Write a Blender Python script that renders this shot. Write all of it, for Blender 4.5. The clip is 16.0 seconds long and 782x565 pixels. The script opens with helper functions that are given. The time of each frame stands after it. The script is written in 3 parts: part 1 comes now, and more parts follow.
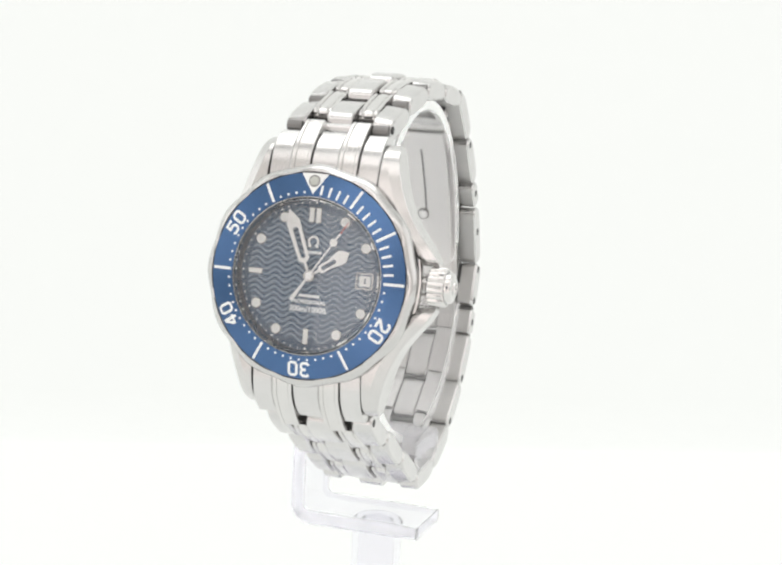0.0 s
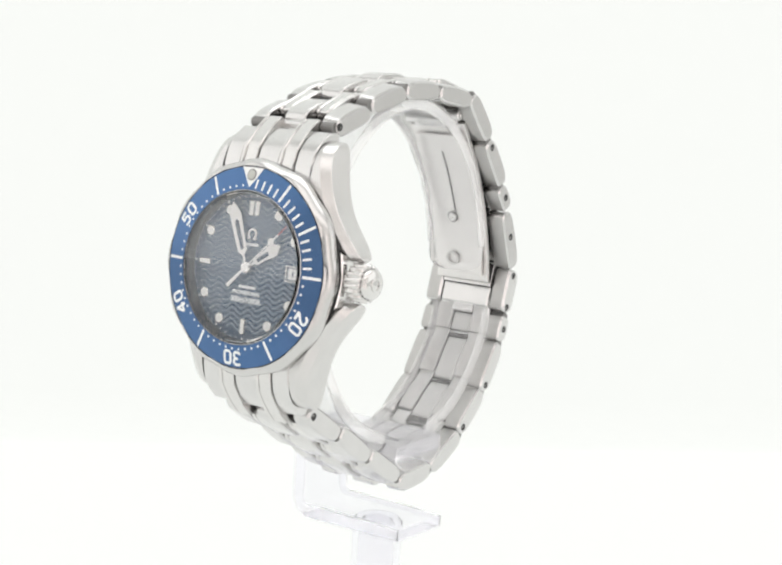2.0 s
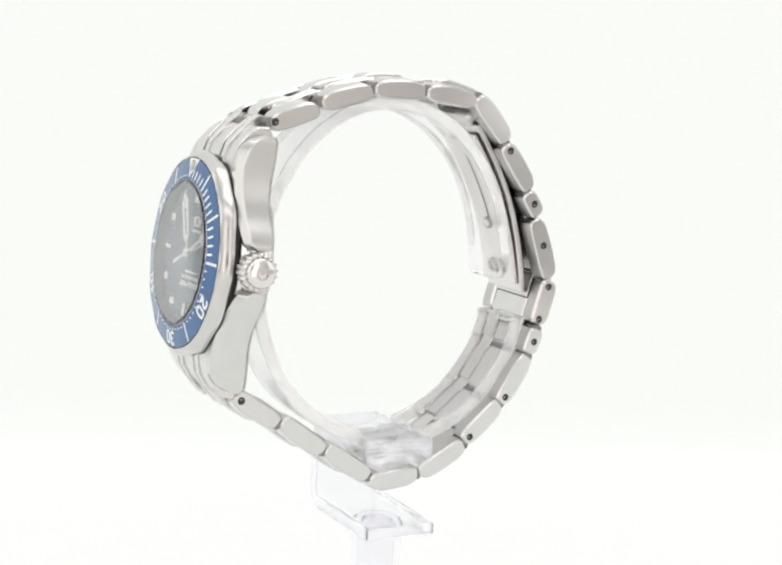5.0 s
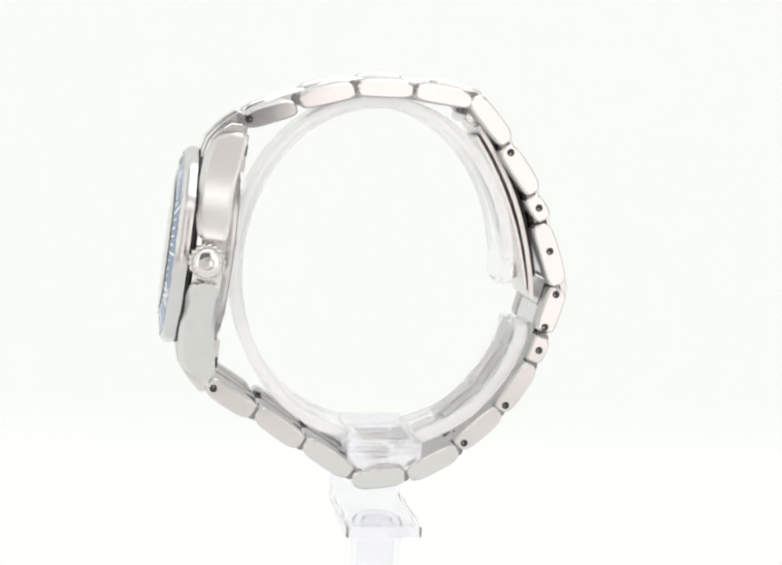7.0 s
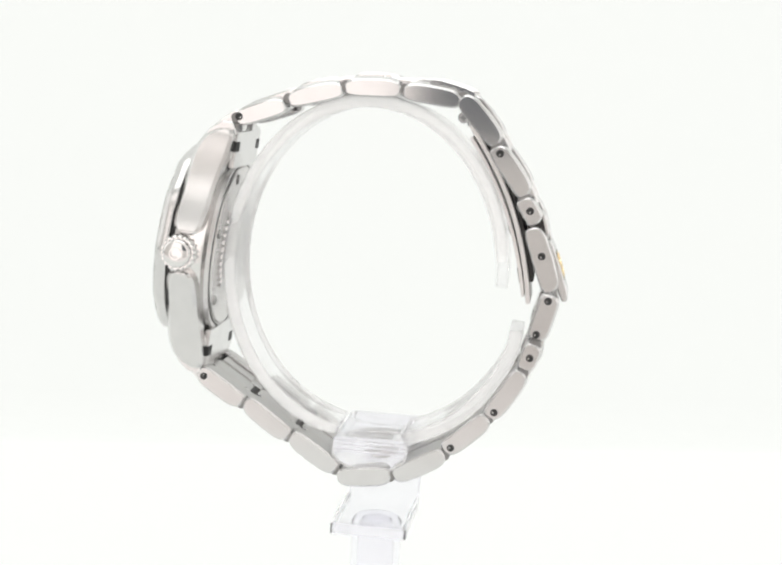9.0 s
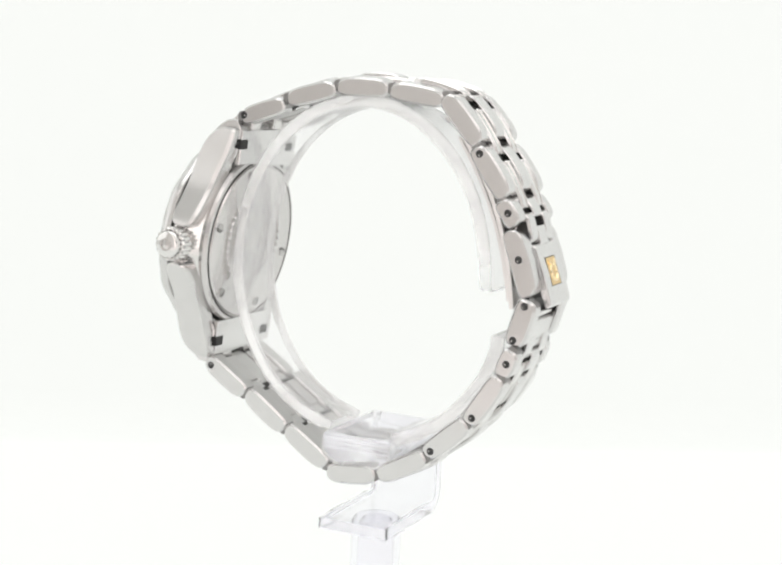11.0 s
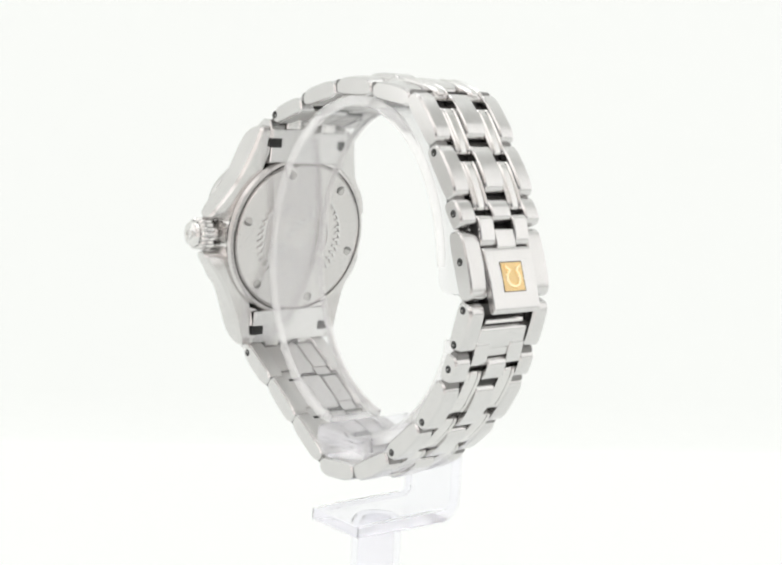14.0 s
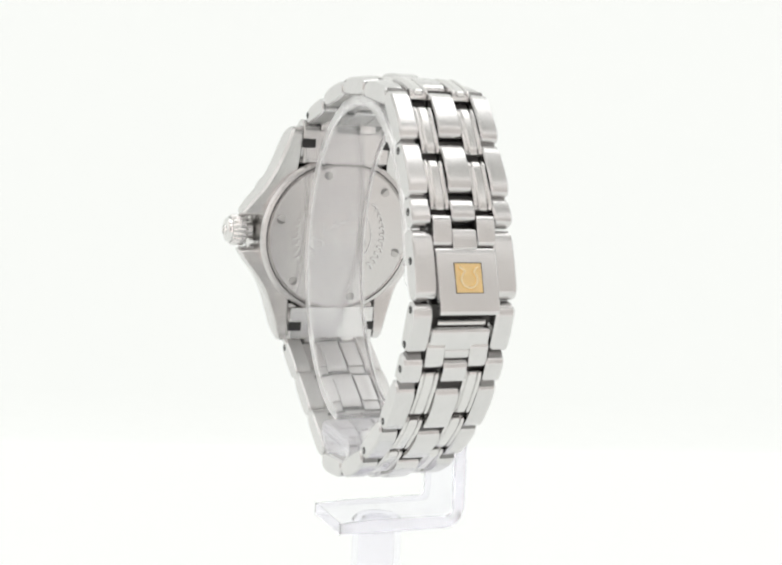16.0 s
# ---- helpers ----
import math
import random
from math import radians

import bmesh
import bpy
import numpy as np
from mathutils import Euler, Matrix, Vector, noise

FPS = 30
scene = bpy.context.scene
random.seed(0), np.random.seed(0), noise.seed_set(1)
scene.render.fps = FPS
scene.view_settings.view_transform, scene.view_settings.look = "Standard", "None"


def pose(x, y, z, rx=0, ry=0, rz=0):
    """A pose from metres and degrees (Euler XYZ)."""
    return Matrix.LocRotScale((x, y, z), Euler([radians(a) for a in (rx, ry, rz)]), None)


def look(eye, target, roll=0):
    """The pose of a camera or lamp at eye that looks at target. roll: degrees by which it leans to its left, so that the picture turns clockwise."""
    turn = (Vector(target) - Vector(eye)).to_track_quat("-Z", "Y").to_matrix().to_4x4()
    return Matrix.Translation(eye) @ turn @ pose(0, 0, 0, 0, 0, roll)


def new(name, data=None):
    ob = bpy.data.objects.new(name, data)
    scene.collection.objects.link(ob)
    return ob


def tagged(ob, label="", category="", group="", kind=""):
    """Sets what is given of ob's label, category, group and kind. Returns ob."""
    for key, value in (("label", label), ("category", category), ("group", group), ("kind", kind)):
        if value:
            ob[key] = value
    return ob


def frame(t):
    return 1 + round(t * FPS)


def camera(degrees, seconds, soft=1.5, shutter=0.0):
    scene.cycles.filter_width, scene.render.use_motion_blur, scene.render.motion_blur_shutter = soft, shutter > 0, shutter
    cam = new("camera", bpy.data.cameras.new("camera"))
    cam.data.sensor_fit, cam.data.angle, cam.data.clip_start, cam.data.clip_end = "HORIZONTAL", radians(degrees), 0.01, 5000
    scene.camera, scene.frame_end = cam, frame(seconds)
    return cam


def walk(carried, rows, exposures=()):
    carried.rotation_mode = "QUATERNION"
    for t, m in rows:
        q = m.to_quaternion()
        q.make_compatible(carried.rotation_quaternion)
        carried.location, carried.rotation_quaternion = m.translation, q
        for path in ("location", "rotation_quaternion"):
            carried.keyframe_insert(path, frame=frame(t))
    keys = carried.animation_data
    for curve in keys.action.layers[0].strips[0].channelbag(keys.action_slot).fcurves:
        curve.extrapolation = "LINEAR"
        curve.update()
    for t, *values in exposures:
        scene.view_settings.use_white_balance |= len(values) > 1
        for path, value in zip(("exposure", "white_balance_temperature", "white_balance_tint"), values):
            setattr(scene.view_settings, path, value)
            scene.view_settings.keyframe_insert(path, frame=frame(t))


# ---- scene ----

# Lengths below are in millimetres unless noted; MM turns them into metres.
MM = 0.001
EYE_Z = 85.0          # camera height over the floor
TURNS = ((0, 71.8), (1, 63.17), (2, 54.46), (3, 45.7), (4, 36.91), (5, 28.12), (6, 19.33), (7, 10.57), (8, 1.84),
         (9, -6.85), (10, -15.51), (11, -24.12), (12, -32.71), (13, -41.26), (14, -49.81), (15, -58.36), (16, -66.93))

# ---------------------------------------------------------------- camera
cam = camera(30.185, 16.0, soft=2.4)
still = pose(-0.00006, -0.205, EYE_Z * MM, 90 - 8.217, 0, 0) @ pose(0, 0, 0, 0, 0, 3.3)
walk(cam, [(0, still), (16, still)], exposures=[(0, 0.0), (16, 0.0)])

# ---------------------------------------------------------------- world and lights
world = bpy.data.worlds.new("dim_room")
scene.world = world
world.use_nodes = True
world.node_tree.nodes["Background"].inputs[0].default_value = (0.9, 0.95, 1.0, 1)
world.node_tree.nodes["Background"].inputs[1].default_value = 0.2


def area_lamp(name, x, y, z, target, w, h, watts, color=(1, 1, 1)):
    data = bpy.data.lights.new(name, "AREA")
    data.shape, data.size, data.size_y, data.energy, data.color = "RECTANGLE", w, h, watts, color
    ob = new(name, data)
    ob.matrix_world = look((x, y, z), target)
    return tagged(ob, "unseen soft white light panel", "lamp", kind="structure")


area_lamp("top_light", 0.0, 0.06, 0.445, (0, 0.06, 0), 0.42, 0.28, 0.59)
# added fill without a known source, brightens faces turned to the camera
area_lamp("front_fill", 0.0, -0.215, 0.3, (0, -0.03, 0.06), 0.46, 0.2, 0.26, (1.0, 0.975, 0.965))
for panel_x in (-0.113, 0.113):
    area_lamp("front_panel", panel_x, -0.237, 0.095, (panel_x, 0, 0.095), 0.115, 0.2, 0.055, (1.0, 0.925, 0.91))
area_lamp("side_light", -0.33, -0.05, 0.2, (0, 0, 0.06), 0.3, 0.3, 0.16, (1.0, 0.99, 0.98))
area_lamp("side_light", 0.33, -0.05, 0.2, (0, 0, 0.06), 0.3, 0.3, 0.16, (1.0, 0.99, 0.98))


# ---------------------------------------------------------------- materials
def material(name, color, metal=0.0, rough=0.5, transmission=0.0, ior=1.5, glow=0.0, var=0.0, var_scale=300.0,
             rough_var=0.0, bump=0.0, bump_scale=2000.0, stretch=(1, 1, 1), coat=0.0, glow_color=(1, 1, 1)):
    mat = bpy.data.materials.new(name)
    mat.use_nodes = True
    nt = mat.node_tree
    bsdf = nt.nodes["Principled BSDF"]
    bsdf.inputs["Base Color"].default_value = (*color, 1)
    bsdf.inputs["Metallic"].default_value = metal
    bsdf.inputs["Roughness"].default_value = rough
    bsdf.inputs["Transmission Weight"].default_value = transmission
    bsdf.inputs["IOR"].default_value = ior
    bsdf.inputs["Coat Weight"].default_value = coat
    if glow:
        bsdf.inputs["Emission Color"].default_value = (*glow_color, 1)
        bsdf.inputs["Emission Strength"].default_value = glow
    if var or rough_var or bump:
        tc = nt.nodes.new("ShaderNodeTexCoord")
        mp = nt.nodes.new("ShaderNodeMapping")
        mp.inputs["Scale"].default_value = stretch
        nt.links.new(tc.outputs["Object"], mp.inputs["Vector"])
        big = nt.nodes.new("ShaderNodeTexNoise")
        big.inputs["Scale"].default_value = var_scale
        big.inputs["Detail"].default_value = 4
        nt.links.new(tc.outputs["Object"], big.inputs["Vector"])
        fine = nt.nodes.new("ShaderNodeTexNoise")
        fine.inputs["Scale"].default_value = bump_scale
        fine.inputs["Detail"].default_value = 3
        nt.links.new(mp.outputs["Vector"], fine.inputs["Vector"])
        if var:
            ramp = nt.nodes.new("ShaderNodeMixRGB")
            ramp.inputs[1].default_value = (*[c * (1 - var) for c in color], 1)
            ramp.inputs[2].default_value = (*[min(1, c * (1 + var)) for c in color], 1)
            nt.links.new(big.outputs["Fac"], ramp.inputs[0])
            nt.links.new(ramp.outputs[0], bsdf.inputs["Base Color"])
        if rough_var:
            mr = nt.nodes.new("ShaderNodeMapRange")
            mr.inputs["To Min"].default_value = max(0.0, rough - rough_var)
            mr.inputs["To Max"].default_value = rough + rough_var
            nt.links.new(fine.outputs["Fac"], mr.inputs["Value"])
            nt.links.new(mr.outputs[0], bsdf.inputs["Roughness"])
        if bump:
            bp = nt.nodes.new("ShaderNodeBump")
            bp.inputs["Strength"].default_value = bump
            bp.inputs["Distance"].default_value = 0.00002
            nt.links.new(fine.outputs["Fac"], bp.inputs["Height"])
            nt.links.new(bp.outputs["Normal"], bsdf.inputs["Normal"])
    return mat


BRUSHED = material("brushed_steel", (0.68, 0.672, 0.667), 1, 0.24, var=0.06, rough_var=0.04, bump_scale=3000, stretch=(1, 0.08, 1))
SATIN = material("satin_steel", (0.70, 0.692, 0.687), 1, 0.22, var=0.06, rough_var=0.04, bump_scale=3000, stretch=(0.15, 1, 0.15))
POLISHED = material("polished_steel", (0.75, 0.74, 0.73), 1, 0.1, var=0.03, rough_var=0.03)
RAIL = material("soft_polished_steel", (0.73, 0.72, 0.71), 1, 0.2, var=0.04, rough_var=0.03)
BEZEL = material("turned_steel", (0.65, 0.642, 0.635), 1, 0.24, var=0.05)
MATTE = material("matte_steel", (0.58, 0.575, 0.565), 1, 0.46, var=0.06, rough_var=0.05)
SIDE = material("flat_brushed_side_steel", (0.68, 0.67, 0.664), 1, 0.12, var=0.05, rough_var=0.03, bump_scale=3000, stretch=(0.1, 1, 1))
LUG = material("lug_brushed_steel", (0.68, 0.67, 0.662), 1, 0.24, var=0.06, rough_var=0.05, bump_scale=3000, stretch=(1, 0.1, 1))
CASEBACK = material("satin_case_back_steel", (0.65, 0.635, 0.627), 1, 0.27, var=0.08, var_scale=60)
BLADE = material("pressed_blade_steel", (0.80, 0.78, 0.77), 1, 0.36, var=0.04, rough_var=0.04)
HANDS = material("bright_hand_steel", (0.96, 0.96, 0.95), 0.15, 0.35, var=0.03)
# steel darkened so that shade in gaps and recesses is in its colour
GAP_DARK = material("gap_dark_steel", (0.07, 0.068, 0.066), 1, 0.5, var=0.1, rough_var=0.1)
# grey for the pearl's rim, and for shade in joints, slot and notches
RIM_SHADE_GREY = material("rim_and_shade_grey_steel", (0.26, 0.255, 0.25), 1, 0.45, var=0.1, rough_var=0.08)
ENGRAVED = material("engraved_steel", (0.54, 0.53, 0.52), 1, 0.38, var=0.08)
# black stands for the shade inside holes and gaps
DEEP_SHADE = material("deep_shade_black", (0.02, 0.02, 0.02), 0, 0.6)
BLUE = material("blue_bezel_enamel", (0.075, 0.158, 0.33), 0.85, 0.2, var=0.06, coat=0.25)
DIAL = material("blue_dial_lacquer", (0.017, 0.058, 0.122), 0.1, 0.3, var=0.08, coat=0.4)
# lighter copy of the dial lacquer: light on the wave facets as colour
WAVE_SHEEN = material("dial_wave_sheen", (0.23, 0.29, 0.36), 0.75, 0.36, var=0.08)
WHITE = material("white_print", (0.9, 0.91, 0.9), 0, 0.45, var=0.03)
LUME = material("luminous_white", (0.93, 0.94, 0.92), 0, 0.5, var=0.05)
PRINT = material("dial_print", (0.9, 0.92, 0.93), 0, 0.5, var=0.03)
PEARL = material("aged_luminous_pearl", (0.55, 0.56, 0.52), 0, 0.4, var=0.08)
RED = material("red_lacquer", (0.5, 0.03, 0.02), 0, 0.3)
GOLD = material("gold_plate", (0.76, 0.56, 0.29), 1, 0.36, var=0.06, rough_var=0.06)
BRIGHT_GOLD = material("bright_gold_plate", (0.93, 0.78, 0.50), 1, 0.2, var=0.04)
CRYSTAL = material("sapphire_crystal", (1, 1, 1), 0, 0.0, transmission=1, ior=1.58, coat=0.5)
ACRYLIC = material("clear_acrylic", (0.968, 0.966, 0.996), 0, 0.05, transmission=0.93, ior=1.13, rough_var=0.03, bump_scale=400)
RING = material("scuffed_clear_acrylic", (0.995, 0.995, 1.0), 0, 0.13, transmission=0.9, ior=1.1, rough_var=0.06, bump_scale=300)
FROSTED = material("frosted_acrylic_edge", (1.0, 1.0, 1.0), 0, 0.12, transmission=0.78, ior=1.06)
EDGE = material("cut_acrylic_edge", (0.98, 0.978, 0.997), 0, 0.15, transmission=0.92, ior=1.06)
# dark colour stands for the dial mirrored in the polished ring
REHAUT = material("dial_mirror_dark_steel", (0.16, 0.18, 0.21), 1, 0.22, var=0.05)
HAZY = material("hazy_acrylic", (0.975, 0.974, 0.997), 0, 0.12, transmission=0.82, ior=1.13)
FABRIC = material("white_tent_fabric", (0.74, 0.74, 0.735), 0, 0.8, var=0.02, var_scale=20)
REFLECTED_CLOTH = material("reflected_pale_cloth", (0.88, 0.85, 0.84), 0, 0.8, var=0.03, var_scale=12)
FRONT_FABRIC = material("grey_white_front_cloth", (0.73, 0.695, 0.68), 0, 0.8, var=0.05, var_scale=9)
# even emission stands in for light falling on the floor and backdrop sheet
BACK = material("glowing_white_sweep", (0.10, 0.10, 0.098), 0, 0.7, glow=0.845, glow_color=(0.980, 1.0, 0.968), var=0.012, var_scale=8)


# ---------------------------------------------------------------- mesh helpers
class Geo:
    """Vertices and faces of one mesh, in millimetres."""

    def __init__(self):
        self.v, self.f = [], []

    def add(self, verts, faces):
        k = len(self.v)
        self.v += [tuple(p) for p in verts]
        self.f += [[i + k for i in f] for f in faces]
        return self

    def rings(self, rings, closed=False, caps=True):
        """Skin through rings of equal length."""
        n = len(rings[0])
        verts = [p for r in rings for p in r]
        faces = []
        m = len(rings)
        for i in range(m if closed else m - 1):
            j = (i + 1) % m
            for k in range(n):
                l = (k + 1) % n
                faces.append([i * n + k, i * n + l, j * n + l, j * n + k])
        if caps and not closed:
            faces.append(list(range(n))[::-1])
            faces.append([(m - 1) * n + k for k in range(n)])
        return self.add(verts, faces)

    def lathe(self, profile, n=96, wave=None, z_axis=True):
        """Closed profile of (r, z) turned about z; wave(angle, r) gives the radius to use."""
        rings = []
        for i in range(n):
            a = 2 * math.pi * i / n
            ring = []
            for r, z in profile:
                q = wave(a, r) if wave else r
                ring.append((q * math.cos(a), q * math.sin(a), z))
            rings.append(ring)
        return self.rings(rings, closed=True)

    def disc(self, r, z0, z1, n=64, x=0.0, y=0.0, dome=0.0):
        """A round plate between z0 and z1, its edge softened, its top raised by dome."""
        e = min(0.12 * r, 0.4 * abs(z1 - z0))
        rows = [(r - e, z0), (r, z0 + e), (r, z1 - e)]
        rows += [(r * q - e * q, z1 + dome * (1 - q * q)) for q in (1.0, 0.75, 0.5, 0.25, 0.02)]
        rings = [[(x + q * math.cos(2 * math.pi * k / n), y + q * math.sin(2 * math.pi * k / n), z) for k in range(n)] for q, z in rows]
        return self.rings(rings)

    def box(self, x0, x1, y0, y1, z0, z1, e=0.0):
        e = min(e, 0.45 * min(x1 - x0, y1 - y0, z1 - z0))
        def rect(d, z):
            return [(x0 + d, y0 + d, z), (x1 - d, y0 + d, z), (x1 - d, y1 - d, z), (x0 + d, y1 - d, z)]
        if e <= 0:
            return self.rings([rect(0, z0), rect(0, z1)])
        return self.rings([rect(e, z0), rect(0, z0 + e), rect(0, z1 - e), rect(e, z1)])

    def prism(self, outline, z0, z1, e=0.0):
        """Outline of (x, y), raised from z0 to z1, both rims chamfered by e."""
        n = len(outline)
        area = sum(outline[k - 1][0] * outline[k][1] - outline[k][0] * outline[k - 1][1] for k in range(n))
        side = 1.0 if area > 0 else -1.0
        inward = []
        for k in range(n):
            (ax, ay), (bx, by), (cx, cy) = outline[k - 1], outline[k], outline[(k + 1) % n]
            l0, l1 = math.hypot(bx - ax, by - ay) or 1, math.hypot(cx - bx, cy - by) or 1
            nx, ny = -(by - ay) / l0 - (cy - by) / l1, (bx - ax) / l0 + (cx - bx) / l1
            l = math.hypot(nx, ny) or 1
            inward.append((side * nx / l, side * ny / l))
        def ring(d, z):
            return [(x + d * p, y + d * q, z) for (x, y), (p, q) in zip(outline, inward)]
        if e <= 0:
            return self.rings([ring(0, z0), ring(0, z1)])
        return self.rings([ring(e, z0), ring(0, z0 + e), ring(0, z1 - e), ring(e, z1)])

    def join(self, other):
        return self.add(other.v, other.f)

    def moved(self, m):
        self.v = [tuple(m @ Vector(p)) for p in self.v]
        return self


UP = Matrix.Translation((0, 0, EYE_Z))
HEAD = UP @ Matrix(((0, 0.0975, -0.99524, -31.7), (-1, 0, 0, 0.6), (0, 0.99524, 0.0975, -25.1), (0, 0, 0, 1)))


def part(name, geo, mat, parent=None, label="", m=UP, angle=28, shadow=True):
    """One mesh object under a thing or part."""
    me = bpy.data.meshes.new(name)
    me.from_pydata([(m @ Vector(p)) * MM for p in geo.v], [], geo.f)
    bm = bmesh.new()
    bm.from_mesh(me)
    bmesh.ops.recalc_face_normals(bm, faces=bm.faces)
    bm.to_mesh(me)
    bm.free()
    for p in me.polygons:
        p.use_smooth = True
    me.set_sharp_from_angle(angle=radians(angle))
    me.materials.append(mat)
    ob = new(name, me)
    if parent:
        ob.parent = parent
    ob.visible_shadow = shadow
    return tagged(ob, label) if label else ob


def lettering(words, size, depth=0.02):
    """Letters of the built-in font as a Geo, centred on the origin."""
    cu = bpy.data.curves.new("lettering", "FONT")
    cu.body, cu.size, cu.align_x, cu.align_y, cu.extrude, cu.offset = words, size, "CENTER", "CENTER", depth, size * 0.036
    cu.resolution_u = 3
    ob = bpy.data.objects.new("lettering", cu)
    scene.collection.objects.link(ob)
    bpy.context.view_layer.update()
    me = ob.to_mesh()
    g = Geo().add([v.co[:] for v in me.vertices], [list(p.vertices) for p in me.polygons])
    ob.to_mesh_clear()
    bpy.data.objects.remove(ob)
    bpy.data.curves.remove(cu)
    xs, ys = [p[0] for p in g.v], [p[1] for p in g.v]
    c = Matrix.Translation((-(min(xs) + max(xs)) / 2, -(min(ys) + max(ys)) / 2, 0))
    return g.moved(c)


def polar(r, deg):
    """Point on the dial: degrees clockwise from twelve o'clock."""
    return r * math.sin(radians(deg)), r * math.cos(radians(deg))


def spin(deg, x=0.0, y=0.0, z=0.0):
    return Matrix.Translation((x, y, z)) @ Matrix.Rotation(radians(-deg), 4, "Z")


# ---------------------------------------------------------------- setting: photo tent
def tent():
    # the floor runs into the upright backdrop through a small cove; the sheet hangs slightly askew
    m = Matrix.Identity(4)
    cove = 10.0
    def y_at(x, y):
        return y + FOLD_SLOPE * x
    edge = FOLD_Y - cove
    # floor and backdrop share the glowing sheet material; neither is a lamp
    g = Geo().rings([[(x, -130, 0), (x, y_at(x, edge), 0), (x, y_at(x, edge), -6), (x, -130, -6)] for x in (-420, 420)])
    tagged(part("floor", g, BACK, m=m), "smooth white table surface with an added glow", "floor", kind="structure")
    # unseen piece towards the camera, added for what the lower links reflect
    tagged(part("table", Geo().box(-420, 420, -320, -130, -7, -1), REFLECTED_CLOTH, m=m), "unseen pale sheet in front, added for reflections in the steel", "table", kind="structure")
    back = [(edge + cove * math.sin(a), cove - cove * math.cos(a)) for a in [math.pi / 2 * k / 12 for k in range(13)]] + [(FOLD_Y + 3, 480.0)]
    out = [(y + 6, z - 6) for y, z in back[::-1]]
    g = Geo().rings([[(x, y_at(x, y), z) for y, z in back + out] for x in (-420, 420)])
    tagged(part("backdrop", g, BACK, m=m), "seamless white backdrop sweep, brightened by an added glow", "backdrop", kind="structure")
    for name, x in (("wall_west", -425), ("wall_east", 420)):
        tagged(part(name, Geo().box(x, x + 5, -240, 240, -6, 470), FABRIC, m=m), "white fabric side of the photo tent", "wall", kind="structure")
    tagged(part("ceiling", Geo().box(-425, 425, -240, 240, 470, 475), FABRIC, m=m), "white fabric top of the photo tent", "ceiling", kind="structure")
    # unseen front behind the camera; its opening gives steel sides a dark reflection
    g = Geo()
    g.box(-425, -52, -245, -240, -6, 470).box(52, 425, -245, -240, -6, 470)
    g.box(-52, 52, -245, -240, 150, 470).box(-52, 52, -245, -240, -6, 65)
    tagged(part("wall_front", g, FRONT_FABRIC, m=m), "unseen white fabric front with an opening for dark reflections", "wall", kind="structure")


FOLD_Y, FOLD_SLOPE = 129.0, 0.165
tent()


# ---------------------------------------------------------------- the stand
def sweep(path, y0, y1, thick, corner=0.0):
    """A strip of rectangular section along a path of (x, z); corner rounds the last end's two corners."""
    rings = []
    pts = [Vector(p) for p in path]
    low, high = y0, y1
    for i, p in enumerate(pts):
        d = (pts[min(i + 1, len(pts) - 1)] - pts[max(i - 1, 0)]).normalized()
        nn = Vector((-d.y, d.x)) * thick / 2
        e = 0.25
        q = 0.75 if i in (0, len(pts) - 1) else 1.0
        a, b = p + nn * q, p - nn * q
        c, f = p + nn * q * (1 - e), p - nn * q * (1 - e)
        k = thick * e / 2
        left = (pts[-1] - p).length
        cut = corner - math.sqrt(max(0.0, corner ** 2 - (corner - left) ** 2)) if left < corner else 0.0
        y0, y1 = low + cut, high - cut
        rings.append([(a.x, y0 + k, a.y), (a.x, y1 - k, a.y), (c.x, y1, c.y), (f.x, y1, f.y),
                      (b.x, y1 - k, b.y), (b.x, y0 + k, b.y), (f.x, y0, f.y), (c.x, y0, c.y)])
    return Geo().rings(rings)


def spline(points, n=8):
    """Smooth path through points."""
    p = [points[0]] + list(points) + [points[-1]]
    out = []
    for i in range(1, len(p) - 2):
        for k in range(n):
            t = k / n
            out.append(tuple(0.5 * (2 * p[i][a] + (p[i + 1][a] - p[i - 1][a]) * t + (2 * p[i - 1][a] - 5 * p[i][a] + 4 * p[i + 1][a] - p[i + 2][a]) * t * t
                                    + (3 * p[i][a] - p[i - 1][a] - 3 * p[i + 1][a] + p[i + 2][a]) * t ** 3) for a in (0, 1)))
    return out + [tuple(points[-1])]


